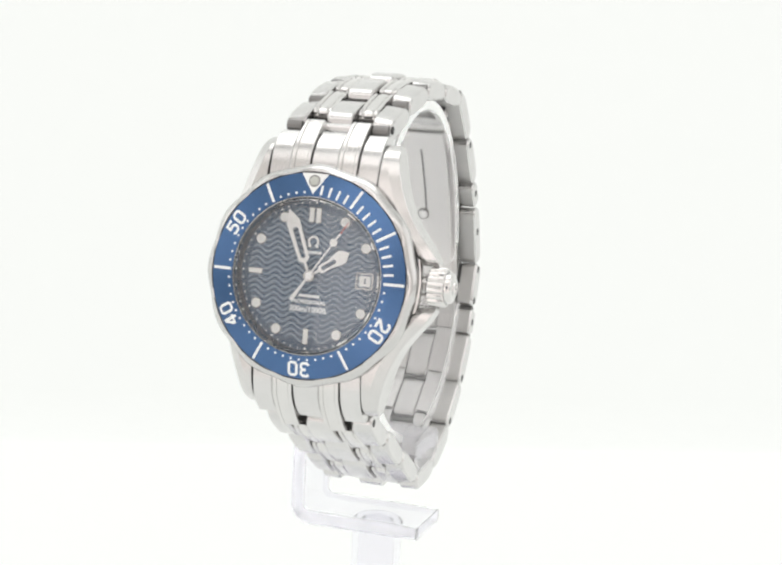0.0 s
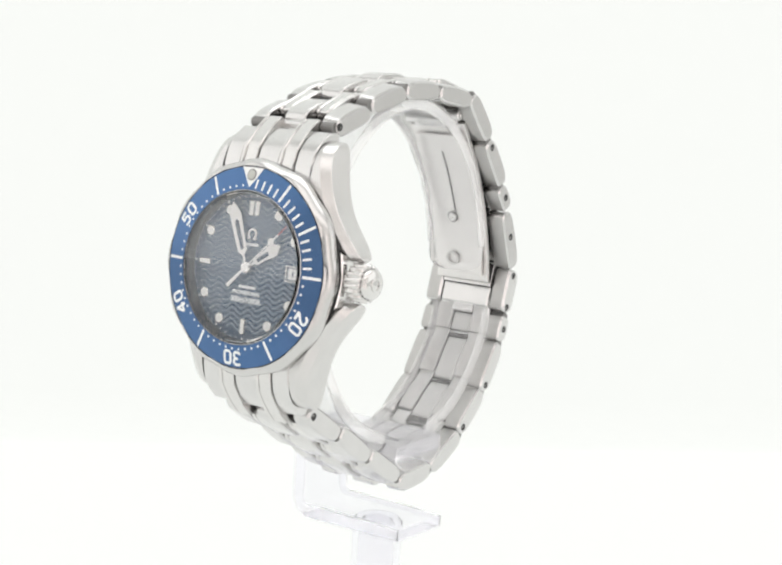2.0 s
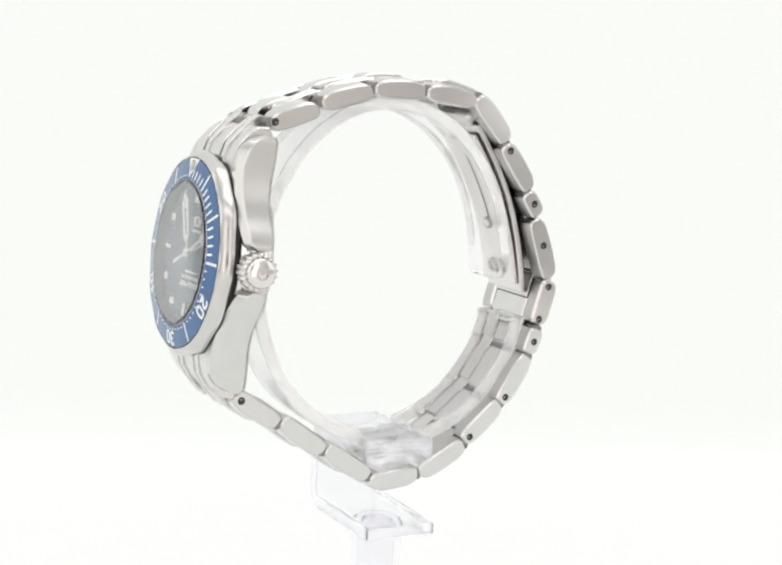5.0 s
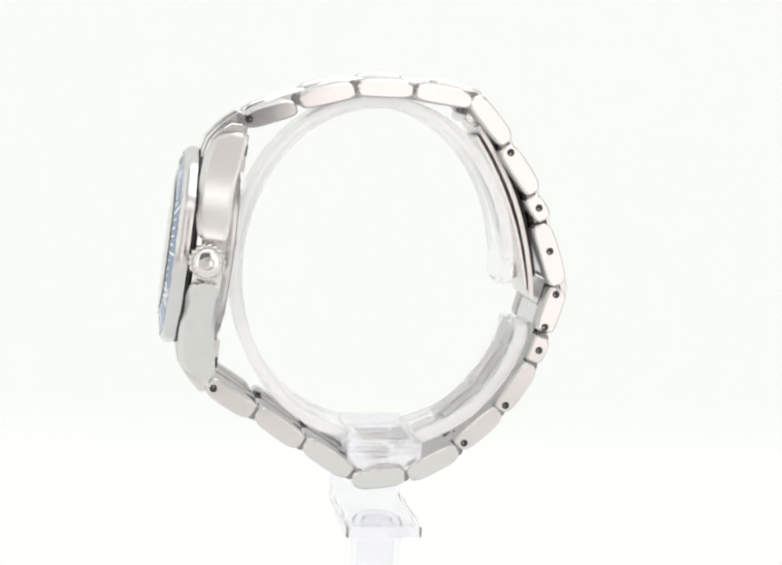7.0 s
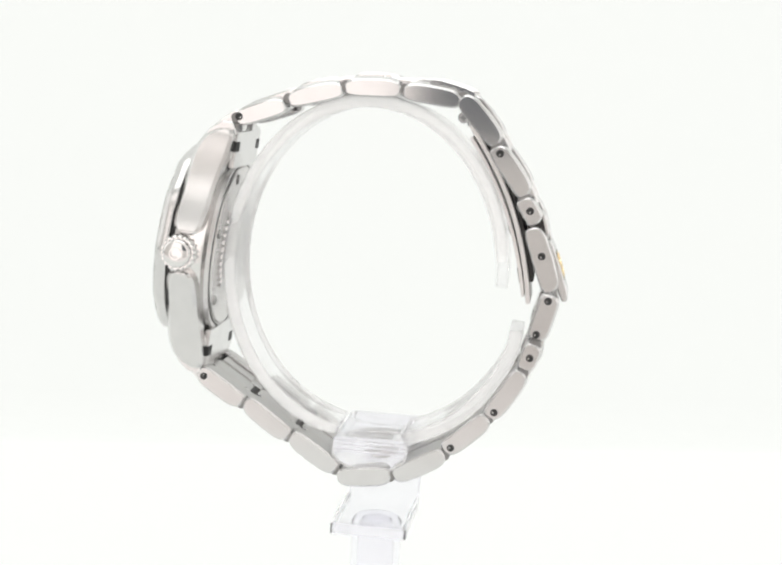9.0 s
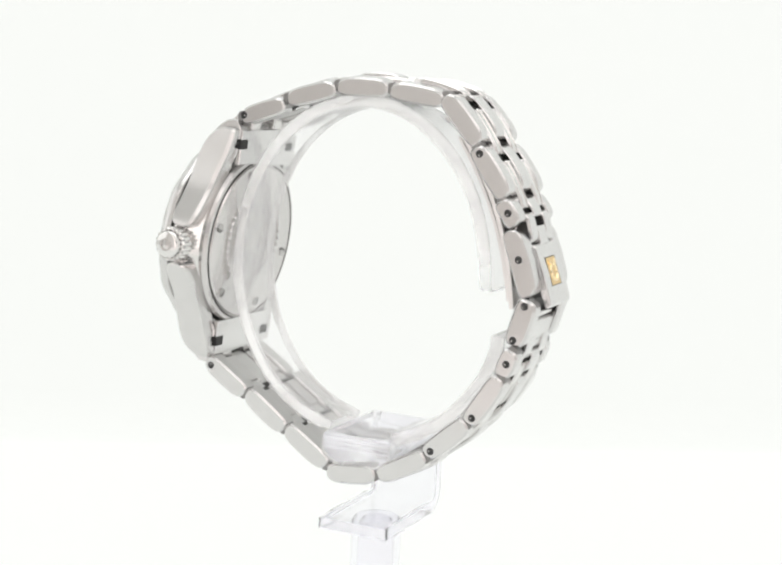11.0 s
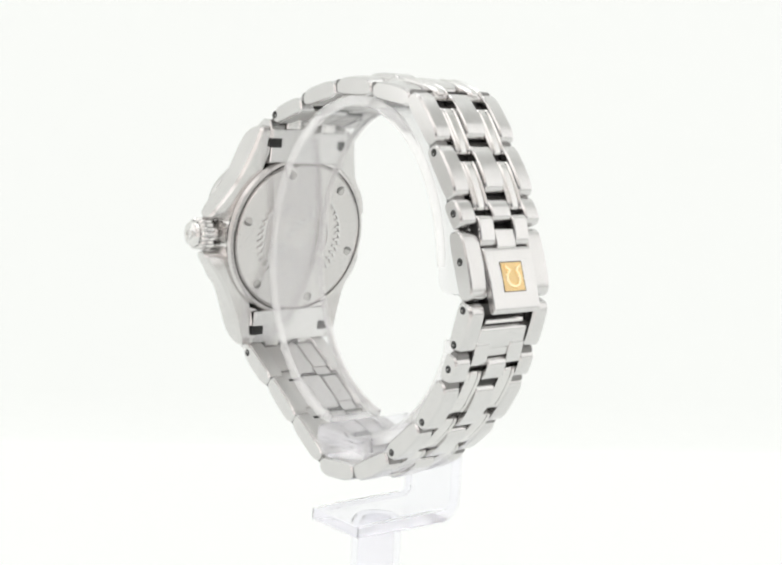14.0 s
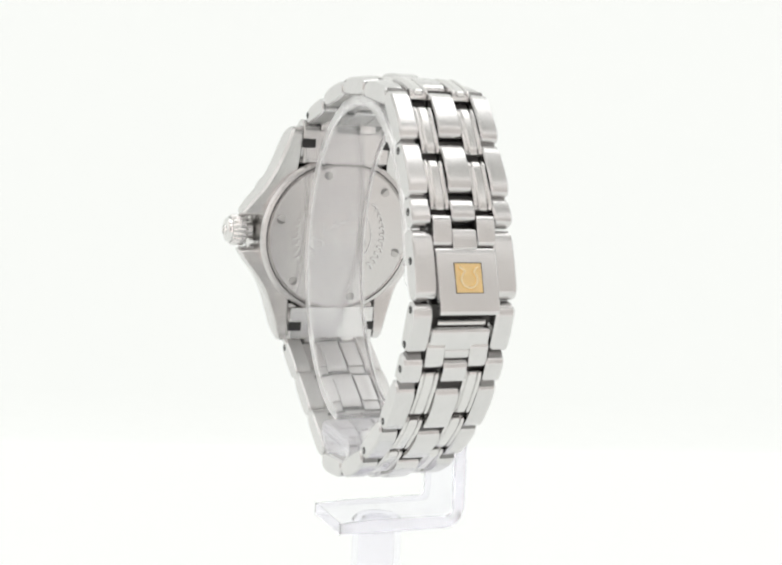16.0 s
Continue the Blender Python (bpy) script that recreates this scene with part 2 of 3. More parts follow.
def build_stand():
    stand = tagged(new("watch_stand"), "clear acrylic watch stand with C-shaped ring on a round post", "watch stand")
    ring = [(-3.4 + 19.2 * math.cos(radians(a)), -27.4 + 23.4 * math.sin(radians(a))) for a in list(range(262, 8, -6)) + [6, 4, 2, 0, -1, -2, -3, -3.6]]
    def strip(name, path, thick, label="", corner=0.0):
        ob = part(name, sweep(path, -4.7, 4.1, thick, corner), RING, stand, label, shadow=False)
        for y0, y1 in ((-5.0, -4.72), (4.12, 4.4)):
            part("rim", sweep(path[:-7] if corner else path, y0, y1, thick), FROSTED, ob, "frosted cut edge", shadow=False)
    strip("ring", ring, 1.7, "thin clear C-shaped ring", 2.4)
    strip("lower_arm", spline([(3.5, -51.2), (7.5, -49.6), (11.9, -46.6), (16.0, -41.5), (18.0, -37.0), (18.3, -34.4)]), 1.9)
    # saddle block with a rounded underside
    prof = [(-6.1, -51.2), (-5.8, -50.9), (4.0, -50.9), (4.3, -51.2), (4.3, -53.0)]
    prof += [(-0.9 + 5.2 * math.cos(a), -53.0 - 2.6 * math.sin(a)) for a in [math.pi * k / 12 for k in range(1, 12)]]
    prof += [(-6.1, -53.0)]
    g = Geo().rings([[(x, y, z) for x, z in prof] for y in (-6.9, 9.4)])
    part("saddle", g, HAZY, stand, "clear rounded saddle under the bracelet loop", shadow=False)
    # added pale rims draw the bright edge line of the saddle's ends
    arc = [(-6.1, -51.6)] + [(-0.9 - 5.2 * math.cos(a), -53.0 - 2.6 * math.sin(a)) for a in [math.pi * k / 14 for k in range(15)]] + [(4.3, -51.6)]
    for y0, y1 in ((-7.15, -6.92), (9.42, 9.65)):
        part("rim", sweep(arc, y0, y1, 0.35), FROSTED, stand, "pale rim added for the saddle's bright edge line", shadow=False)
    for z in (-51.5, -52.2, -52.9):
        part("ridge", Geo().box(-6.0, 4.2, -7.2, -6.9, z - 0.2, z + 0.2, 0.1), HAZY, stand, shadow=False)
    # bracket: flat plate that bends up into the arm at the back
    path = [(-7.6, -64.15), (-4, -64.15), (0, -64.15), (4, -64.15), (8.6, -64.15)] + [(8.6 + 2 * math.sin(radians(a)), -62.15 - 2 * math.cos(radians(a))) for a in (20, 40, 60, 80)] + [(10.6, -62.15), (10.6, -59), (10.6, -56), (10.6, -52.6)]
    g = sweep(path, -5.5, 4.7, 2.0)
    g.v = [(y, x, z) for x, y, z in g.v]
    br = part("bracket", g, ACRYLIC, stand, "clear bent acrylic bracket", shadow=False)
    for x0, x1 in ((-5.75, -5.52), (4.72, 4.95)):
        edge = sweep(path, x0, x1, 2.0)
        edge.v = [(y, x, z) for x, y, z in edge.v]
        part("cut_edge", edge, EDGE, br, "hazy cut edge", shadow=False)
    part("cut_edge", Geo().box(-5.5, 4.7, -7.85, -7.62, -65.1, -63.2, 0.08), EDGE, br, "hazy cut edge", shadow=False)
    post = part("post", Geo().disc(3.65, -84.0, -65.2, 64, -0.1, 0.0), ACRYLIC, stand, "clear round acrylic post", shadow=False)
    part("core", Geo().disc(2.3, -83.8, -65.6, 48, -0.1, 0.0), HAZY, post, shadow=False)
    part("foot", Geo().disc(15.0, -85.0, -83.0), ACRYLIC, stand, shadow=False)
    return stand


stand = build_stand()

# ---------------------------------------------------------------- the watch
watch = tagged(new("wrist_watch"), "stainless steel diver's wrist watch with blue bezel and dial, closed bracelet", "watch")


def lugs():
    # stations along twelve o'clock: y, inner x, outer x, top z, bottom z
    right = [(2.5, 9.0, 15.3, -4.3, -5.7), (2.8, 9.0, 15.5, -3.7, -6.3), (3.4, 8.8, 15.3, -3.1, -6.75), (4.8, 8.3, 14.3, -2.8, -7.0), (6.4, 8.0, 13.0, -2.7, -7.05), (8.5, 7.6, 11.6, -2.65, -7.1), (11.0, 7.4, 10.5, -2.7, -7.4),
             (13.4, 7.35, 9.75, -3.0, -7.85), (15.2, 7.35, 9.3, -3.7, -8.1), (16.3, 7.35, 9.0, -4.8, -8.15), (16.9, 7.45, 8.7, -6.0, -7.9)]
    left = [(y, xi, min(xo, math.sqrt(max(0, 13.9 ** 2 - y * y)) + 0.25 + 0.12 * max(0, y - 9) ** 1.2) if y < 10 else xo - 0.1, zt, zb) for y, xi, xo, zt, zb in right]
    def finer(rows):
        t0 = [r[0] for r in rows]
        ts = np.concatenate([np.linspace(2.5, 3.4, 6)[:-1], np.linspace(3.4, 15.2, 20), np.linspace(15.6, 16.9, 5)])
        pad = [rows[0]] + list(rows) + [rows[-1]]
        out = []
        for t in ts:
            k = min(max(int(np.searchsorted(t0, t)) - 1, 0), len(rows) - 2)
            u = (t - t0[k]) / (t0[k + 1] - t0[k])
            p0, p1, p2, p3 = (np.array(pad[k + q]) for q in range(4))
            out.append(0.5 * (2 * p1 + (p2 - p0) * u + (2 * p0 - 5 * p1 + 4 * p2 - p3) * u * u + (3 * p1 - p0 - 3 * p2 + p3) * u ** 3))
        return out
    for sx, rows in ((1, right), (-1, left)):
        for sy in (1, -1):
            rings = []
            for y, xi, xo, zt, zb in finer(rows):
                rings.append([(sx * p, sy * y, z) for p, z in ((xi, zt + 0.1), (xo - 1.3, zt + 0.1), (xo - 0.1, zt - 0.55), (xo, zt - 0.68), (xo + 0.04, zb + 0.5), (xo - 0.35, zb), (xi, zb))])
            part("lug", Geo().rings(rings), LUG, watch, m=HEAD, angle=17)


def build_case():
    prof = [(0.5, -2.75), (13.0, -2.75), (13.7, -3.1), (13.85, -3.7), (13.3, -5.2), (12.8, -6.4), (12.55, -7.1), (0.5, -7.1)]
    part("case", Geo().lathe(prof), POLISHED, watch, "polished steel case middle", m=HEAD)
    # black ring puts the shadow line between bezel and case
    part("bezel_shade", Geo().lathe([(12.4, -2.8), (13.5, -2.8), (13.5, -2.5), (12.4, -2.5)], 96), DEEP_SHADE, watch, "black ring standing for the shade under the bezel", m=HEAD)
    lugs()
    back = [(0.02, -7.0), (12.6, -7.0), (12.75, -7.6), (12.45, -8.05), (11.7, -8.15), (11.5, -8.0), (11.3, -8.3), (0.02, -8.45)]
    cb = part("case_back", Geo().lathe(back), CASEBACK, watch, "engraved satin steel case back", m=HEAD, angle=18)
    for k in range(6):
        x, y = polar(10.1, 60 * k + 15)
        # notches sit proud; greyer disc and dark lune carry the recess's shade
        lune = [(0.7 * math.sin(q), 0.7 * math.cos(q)) for q in [radians(-80 + 20 * j) for j in range(9)]]
        lune += [(0.72 * math.sin(q), 0.72 * math.cos(q) * 0.35) for q in [radians(60 - 20 * j) for j in range(7)]]
        nt = part("notch", Geo().disc(0.66, -8.45, -8.30, 20, x, y), ENGRAVED, cb, m=HEAD)
        part("notch_shade", Geo().prism(lune, -8.475, -8.30).moved(spin(60 * k + 100, x, y)), RIM_SHADE_GREY, nt, m=HEAD)
    # dark raised ring stands for the shade in the rim's groove
    part("groove_shade", Geo().lathe([(11.72, -8.0), (11.92, -8.0), (11.92, -8.2), (11.72, -8.2)], 96), GAP_DARK, cb, m=HEAD)
    ringg = Geo().lathe([(5.3, -8.3), (5.5, -8.3), (5.5, -8.52), (5.3, -8.52)], 64)
    part("medallion_ring", ringg, SATIN, cb, m=HEAD)
    for k in range(44):
        if min(abs(k * 360 / 44 - 90), abs(k * 360 / 44 - 270)) > 42:
            continue
        x, y = polar(7.3, k * 360 / 44)
        side = 1 if k < 22 else -1
        comma = [(side * 0.34 * math.sin(radians(q)), -0.62 + 1.24 * (q + 20) / 180) for q in range(-20, 161, 20)]
        mark = Geo().rings(ribbon(comma, 0.24, -8.35, -8.6)).moved(spin(90 + 30 * side, x, y))
        part("embossed_mark", mark, SATIN, cb, m=HEAD)
    # worn low relief of curls in the middle
    rng = random.Random(7)
    g = Geo()
    for k in range(16):
        x, y = polar(4.1 * math.sqrt(rng.random()), rng.uniform(0, 360))
        r, a0, span = rng.uniform(0.5, 1.2), rng.uniform(0, 360), rng.uniform(110, 240)
        g.rings(ribbon([(x + p, y + q) for p, q in (polar(r, a0 + span * u / 14) for u in range(15))], rng.uniform(0.3, 0.5), -8.36, -8.5))
    part("medallion", g, SATIN, cb, "worn low relief", m=HEAD)



def build_bezel():
    def scallop(a, r):
        return r if r < 13.0 else r - 0.3 * (0.5 - 0.5 * math.cos(12 * a))
    def cone(r):
        return 0.1 - 0.55 * (r - 9.78) / 2.88
    def on_cone(g):
        """Marks laid on the sloping insert."""
        g.v = [(x, y, z - 0.05 + cone(math.hypot(x, y))) for x, y, z in g.v]
        return g
    prof = [(12.76, -0.85), (12.8, -0.46), (13.0, -0.48), (13.35, -0.75), (13.75, -1.25), (13.85, -1.8), (13.75, -2.3), (13.3, -2.6), (12.0, -2.6), (9.6, -1.4), (9.55, 0.0), (9.64, 0.12), (9.72, 0.08), (9.76, -0.2), (10.5, -0.6)]
    bz = part("bezel", Geo().lathe(prof, 192, scallop), BEZEL, watch, "scalloped polished steel bezel", m=HEAD, angle=40)
    part("bezel_insert", Geo().lathe([(9.78, -0.5), (9.78, cone(9.78)), (12.62, cone(12.62)), (12.66, -0.9)], 128), BLUE, bz, "blue bezel insert ring", m=HEAD)
    part("insert_gap", Geo().lathe([(12.6, -0.9), (12.64, -0.52), (12.8, -0.52), (12.8, -0.9)], 128), DEEP_SHADE, bz, m=HEAD)
    top = 0.05
    dots = Geo()
    for k in range(60):
        ang = 6 * k
        if k == 0:
            continue
        if k % 5 == 0 and k not in (20, 30, 40, 50):
            part("long_tick", on_cone(Geo().box(-0.17, 0.17, 10.0, 12.5, -0.1, top + 0.03, 0.01).moved(spin(ang))), WHITE, bz, m=HEAD)
        elif k < 15:
            part("short_tick", on_cone(Geo().box(-0.14, 0.14, 10.0, 11.2, -0.1, top + 0.03, 0.01).moved(spin(ang))), WHITE, bz, m=HEAD)
        else:
            x, y = polar(10.25, ang)
            dots.disc(0.15, -0.1, top + 0.035, 12, x, y)
    tagged(part("minute_dots", on_cone(dots), WHITE, bz, m=HEAD), kind="stuff")
    for k in (20, 30, 40, 50):
        g = Geo()
        for c, x in zip(str(k), (-0.8, 0.8)):
            for line in DIGITS[c]:
                g.rings(ribbon([(p + x, q) for p, q in line], 0.25, -0.05, 0.085))
        part("numeral", on_cone(g.moved(spin(6 * k, *polar(11.45, 6 * k)))), WHITE, bz, "white numeral %d" % k, m=HEAD)
    tri = [(-1.75, 12.55), (-0.9, 12.58), (0.0, 12.6), (0.9, 12.58), (1.75, 12.55), (0.9, 11.3), (0.0, 10.05), (-0.9, 11.3)]
    part("triangle", on_cone(Geo().prism(tri, -0.1, 0.085)), WHITE, bz, "white triangle mark", m=HEAD)
    pearl = part("pearl", on_cone(Geo().disc(0.74, 0.0, 0.15, 24, 0, 11.65)), RIM_SHADE_GREY, bz, "luminous pearl in a dark setting", m=HEAD)
    part("lume", on_cone(Geo().disc(0.58, 0.1, 0.2, 24, 0, 11.65, 0.1)), PEARL, pearl, m=HEAD)


# strokes of the squared bezel numerals
DIGITS = {
    "0": [[(0, 0.78), (0.3, 0.78), (0.5, 0.55), (0.5, -0.55), (0.3, -0.78), (-0.3, -0.78), (-0.5, -0.55), (-0.5, 0.55), (-0.3, 0.78), (0.02, 0.78)]],
    "2": [[(-0.5, 0.4), (-0.5, 0.58), (-0.3, 0.78), (0.3, 0.78), (0.5, 0.58), (0.5, 0.28), (0.35, 0.05), (-0.42, -0.58)], [(-0.6, -0.72), (0.6, -0.72)]],
    "3": [[(-0.5, 0.58), (-0.3, 0.78), (0.3, 0.78), (0.5, 0.58), (0.5, 0.22), (0.3, 0.02), (-0.12, 0.02)], [(0.2, 0.02), (0.5, -0.2), (0.5, -0.58), (0.3, -0.78), (-0.3, -0.78), (-0.5, -0.58)]],
    "4": [[(0.25, -0.9), (0.25, 0.9)], [(0.2, 0.82), (-0.52, -0.28)], [(-0.62, -0.34), (0.62, -0.34)]],
    "5": [[(0.55, 0.72), (-0.55, 0.72)], [(-0.42, 0.8), (-0.42, 0.0)], [(-0.5, 0.12), (0.25, 0.12), (0.5, -0.1), (0.5, -0.56), (0.28, -0.78), (-0.3, -0.78), (-0.52, -0.58)]],
}


def ribbon(points, half, z0, z1):
    """A raised flat line along points of (x, y)."""
    rings = []
    for i, p in enumerate(points):
        a, b = points[max(i - 1, 0)], points[min(i + 1, len(points) - 1)]
        d = math.hypot(b[0] - a[0], b[1] - a[1]) or 1
        nx, ny = -(b[1] - a[1]) / d * half, (b[0] - a[0]) / d * half
        rings.append([(p[0] - nx, p[1] - ny, z0), (p[0] + nx, p[1] + ny, z0), (p[0] + nx * 0.6, p[1] + ny * 0.6, z1), (p[0] - nx * 0.6, p[1] - ny * 0.6, z1)])
    return rings


DIAL_Z = -1.9


def build_dial():
    d = part("dial", Geo().disc(9.5, DIAL_Z - 0.4, DIAL_Z, 96), DIAL, watch, "dark blue wave-pattern dial", m=HEAD)
    waves = Geo()
    row = -8.4
    while row < 8.5:
        pts = []
        x = -8.5
        while x <= 8.5:
            y = row + 0.34 * math.sin(2 * math.pi * x / 2.65)
            if math.hypot(x, y) < 8.35:
                pts.append((x, y))
            elif pts:
                break
            x += 0.12
        if len(pts) > 4:
            waves.rings(ribbon(pts, 0.15, DIAL_Z - 0.02, DIAL_Z + 0.03))
        row += 0.70
    tagged(part("wave_relief", waves, WAVE_SHEEN, d, "wavy relief lines, their sheen put into a lighter colour", m=HEAD, angle=60), kind="stuff")
    dots = Geo()
    for k in range(60):
        x, y = polar(8.98, 6 * k)
        dots.disc(0.09 if k % 5 else 0.14, DIAL_Z - 0.05, DIAL_Z + 0.03, 8, x, y)
    tagged(part("minute_track", dots, PRINT, d, m=HEAD), kind="stuff")
    for h in (1, 2, 4, 5, 7, 8, 10, 11):
        x, y = polar(7.95, 30 * h)
        rim = part("hour_dot", Geo().disc(0.7, DIAL_Z - 0.05, DIAL_Z + 0.22, 28, x, y), POLISHED, d, m=HEAD)
        part("lume", Geo().disc(0.57, DIAL_Z + 0.1, DIAL_Z + 0.27, 24, x, y, 0.04), LUME, rim, m=HEAD)
    for x, y, w, h in ((-0.45, 7.45, 0.74, 1.9), (0.45, 7.45, 0.74, 1.9), (0.0, -7.45, 0.74, 2.0), (-7.3, 0.0, 1.9, 0.72)):
        rim = part("hour_bar", Geo().box(x - w / 2, x + w / 2, y - h / 2, y + h / 2, DIAL_Z - 0.05, DIAL_Z + 0.22, 0.05), POLISHED, d, m=HEAD)
        part("lume", Geo().box(x - w / 2 + 0.1, x + w / 2 - 0.1, y - h / 2 + 0.1, y + h / 2 - 0.1, DIAL_Z + 0.1, DIAL_Z + 0.26, 0.02), LUME, rim, m=HEAD)
    # date window
    fr = Geo()
    fr.box(5.9, 6.07, -1.0, 1.0, DIAL_Z, DIAL_Z + 0.14, 0.02).box(7.93, 8.1, -1.0, 1.0, DIAL_Z, DIAL_Z + 0.14, 0.02)
    fr.box(6.07, 7.93, 0.83, 1.0, DIAL_Z, DIAL_Z + 0.14, 0.02).box(6.07, 7.93, -1.0, -0.83, DIAL_Z, DIAL_Z + 0.14, 0.02)
    w = part("date_window", fr, POLISHED, d, "steel-framed date window", m=HEAD)
    part("date_disc", Geo().box(6.3, 7.75, -0.66, 0.66, DIAL_Z, DIAL_Z + 0.05), WHITE, w, m=HEAD)
    part("date_mark", Geo().box(6.97, 7.13, -0.34, 0.34, DIAL_Z + 0.04, DIAL_Z + 0.07), DIAL, w, m=HEAD)
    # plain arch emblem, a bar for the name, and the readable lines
    arch = [polar(0.6, a) for a in range(-145, 146, 15)]
    arch = [(-0.66, 3.62), (-0.32, 3.64)] + [(x, y + 4.2) for x, y in arch] + [(0.32, 3.64), (0.66, 3.62)]
    part("emblem", Geo().rings(ribbon(arch, 0.15, DIAL_Z, DIAL_Z + 0.16)), HANDS, d, "small steel arch emblem", m=HEAD)
    part("name_bar", Geo().box(-1.15, 1.15, 2.7, 3.05, DIAL_Z, DIAL_Z + 0.06), PRINT, d, m=HEAD)
    part("script_bar", Geo().box(-1.35, 1.35, -2.65, -2.3, DIAL_Z, DIAL_Z + 0.06), PRINT, d, m=HEAD)
    part("lettering", lettering("PROFESSIONAL", 0.66, 0.02).moved(Matrix.Translation((0, -3.2, DIAL_Z + 0.05))), PRINT, d, m=HEAD)
    part("lettering", lettering("300m/1000ft", 0.95, 0.02).moved(Matrix.Translation((0, -4.1, DIAL_Z + 0.05))), PRINT, d, m=HEAD)
    part("rehaut", Geo().lathe([(9.0, DIAL_Z - 0.1), (9.25, DIAL_Z + 0.02), (9.62, -0.2), (9.7, -0.2), (9.7, DIAL_Z - 0.1)], 96), REHAUT, watch, "inner ring under the crystal, darkened for the dial it mirrors", m=HEAD)
    part("crystal", Geo().disc(9.5, -0.3, 0.3, 96, dome=0.22), CRYSTAL, watch, "clear sapphire crystal", m=HEAD, shadow=False)


def hand(outline, slot, z):
    """A skeleton hand pointing to twelve: an outline with a long slot."""
    n = len(outline)
    g = Geo()
    bottom, top = z - 0.05, z + 0.06
    v = [(x, y, bottom) for x, y in outline] + [(x, y, bottom) for x, y in slot] + [(x, y, top) for x, y in outline] + [(x * 1.08, y, top) for x, y in slot]
    f = []
    for k in range(n):
        l = (k + 1) % n
        f += [[k, l, n + l, n + k], [2 * n + k, 2 * n + l, 3 * n + l, 3 * n + k], [k, l, 2 * n + l, 2 * n + k], [n + k, n + l, 3 * n + l, 3 * n + k]]
    return g.add(v, f)


def build_hands():
    m_out = [(-0.17, 1.7), (-0.72, 2.1), (-0.78, 4.0), (-0.9, 7.0), (-0.42, 7.9), (0.0, 8.6), (0.42, 7.9), (0.9, 7.0), (0.78, 4.0), (0.72, 2.1), (0.17, 1.7)]
    m_in = [(-0.1, 2.3), (-0.3, 2.45), (-0.33, 4.0), (-0.36, 6.0), (-0.2, 6.2), (0.0, 6.25), (0.2, 6.2), (0.36, 6.0), (0.33, 4.0), (0.3, 2.45), (0.1, 2.3)]
    mh = part("minute_hand", hand(m_out, m_in, -1.32).box(-0.16, 0.16, -0.3, 1.85, -1.37, -1.27, 0.02).moved(spin(-22.5)), HANDS, watch, "steel skeleton minute hand", m=HEAD)
    x, y = polar(7.0, -22.5)
    part("lume", Geo().disc(0.44, -1.30, -1.22, 20, x, y), LUME, mh, m=HEAD)
    h_out = [(-0.17, 1.3), (-0.5, 1.6), (-0.54, 3.0), (-0.8, 4.2), (-0.85, 4.9), (0.0, 5.9), (0.85, 4.9), (0.8, 4.2), (0.54, 3.0), (0.5, 1.6), (0.17, 1.3)]
    h_in = [(-0.1, 1.75), (-0.25, 1.9), (-0.27, 3.0), (-0.3, 3.7), (-0.15, 3.85), (0.0, 3.9), (0.15, 3.85), (0.3, 3.7), (0.27, 3.0), (0.25, 1.9), (0.1, 1.75)]
    hh = part("hour_hand", hand(h_out, h_in, -1.52).box(-0.16, 0.16, -0.3, 1.45, -1.57, -1.47, 0.02).moved(spin(56)), HANDS, watch, "steel skeleton hour hand", m=HEAD)
    x, y = polar(4.75, 56)
    part("lume", Geo().disc(0.52, -1.50, -1.42, 20, x, y), LUME, hh, m=HEAD)
    part("hub", Geo().disc(0.75, -1.6, -1.1, 28), POLISHED, watch, m=HEAD)
    # seconds hand, turned by its own keys
    z = -1.12
    g = Geo().box(-0.1, 0.1, -1.2, 6.6, z - 0.04, z + 0.03, 0.01).prism([(-0.26, -3.75), (0.26, -3.75), (0.13, -0.6), (-0.13, -0.6)], z - 0.04, z + 0.03)
    g.disc(0.45, z - 0.05, z + 0.08, 20).disc(0.5, z - 0.05, z + 0.06, 24, 0, 5.2)
    sh = part("seconds_hand", g, HANDS, watch, "slim steel seconds hand with red tip", m=Matrix.Identity(4))
    part("lume", Geo().disc(0.38, z, z + 0.09, 20, 0, 5.2), LUME, sh, m=Matrix.Identity(4))
    part("tip", Geo().box(-0.06, 0.06, 6.6, 8.3, z - 0.03, z + 0.03, 0.01), RED, sh, "red tip", m=Matrix.Identity(4))
    return sh


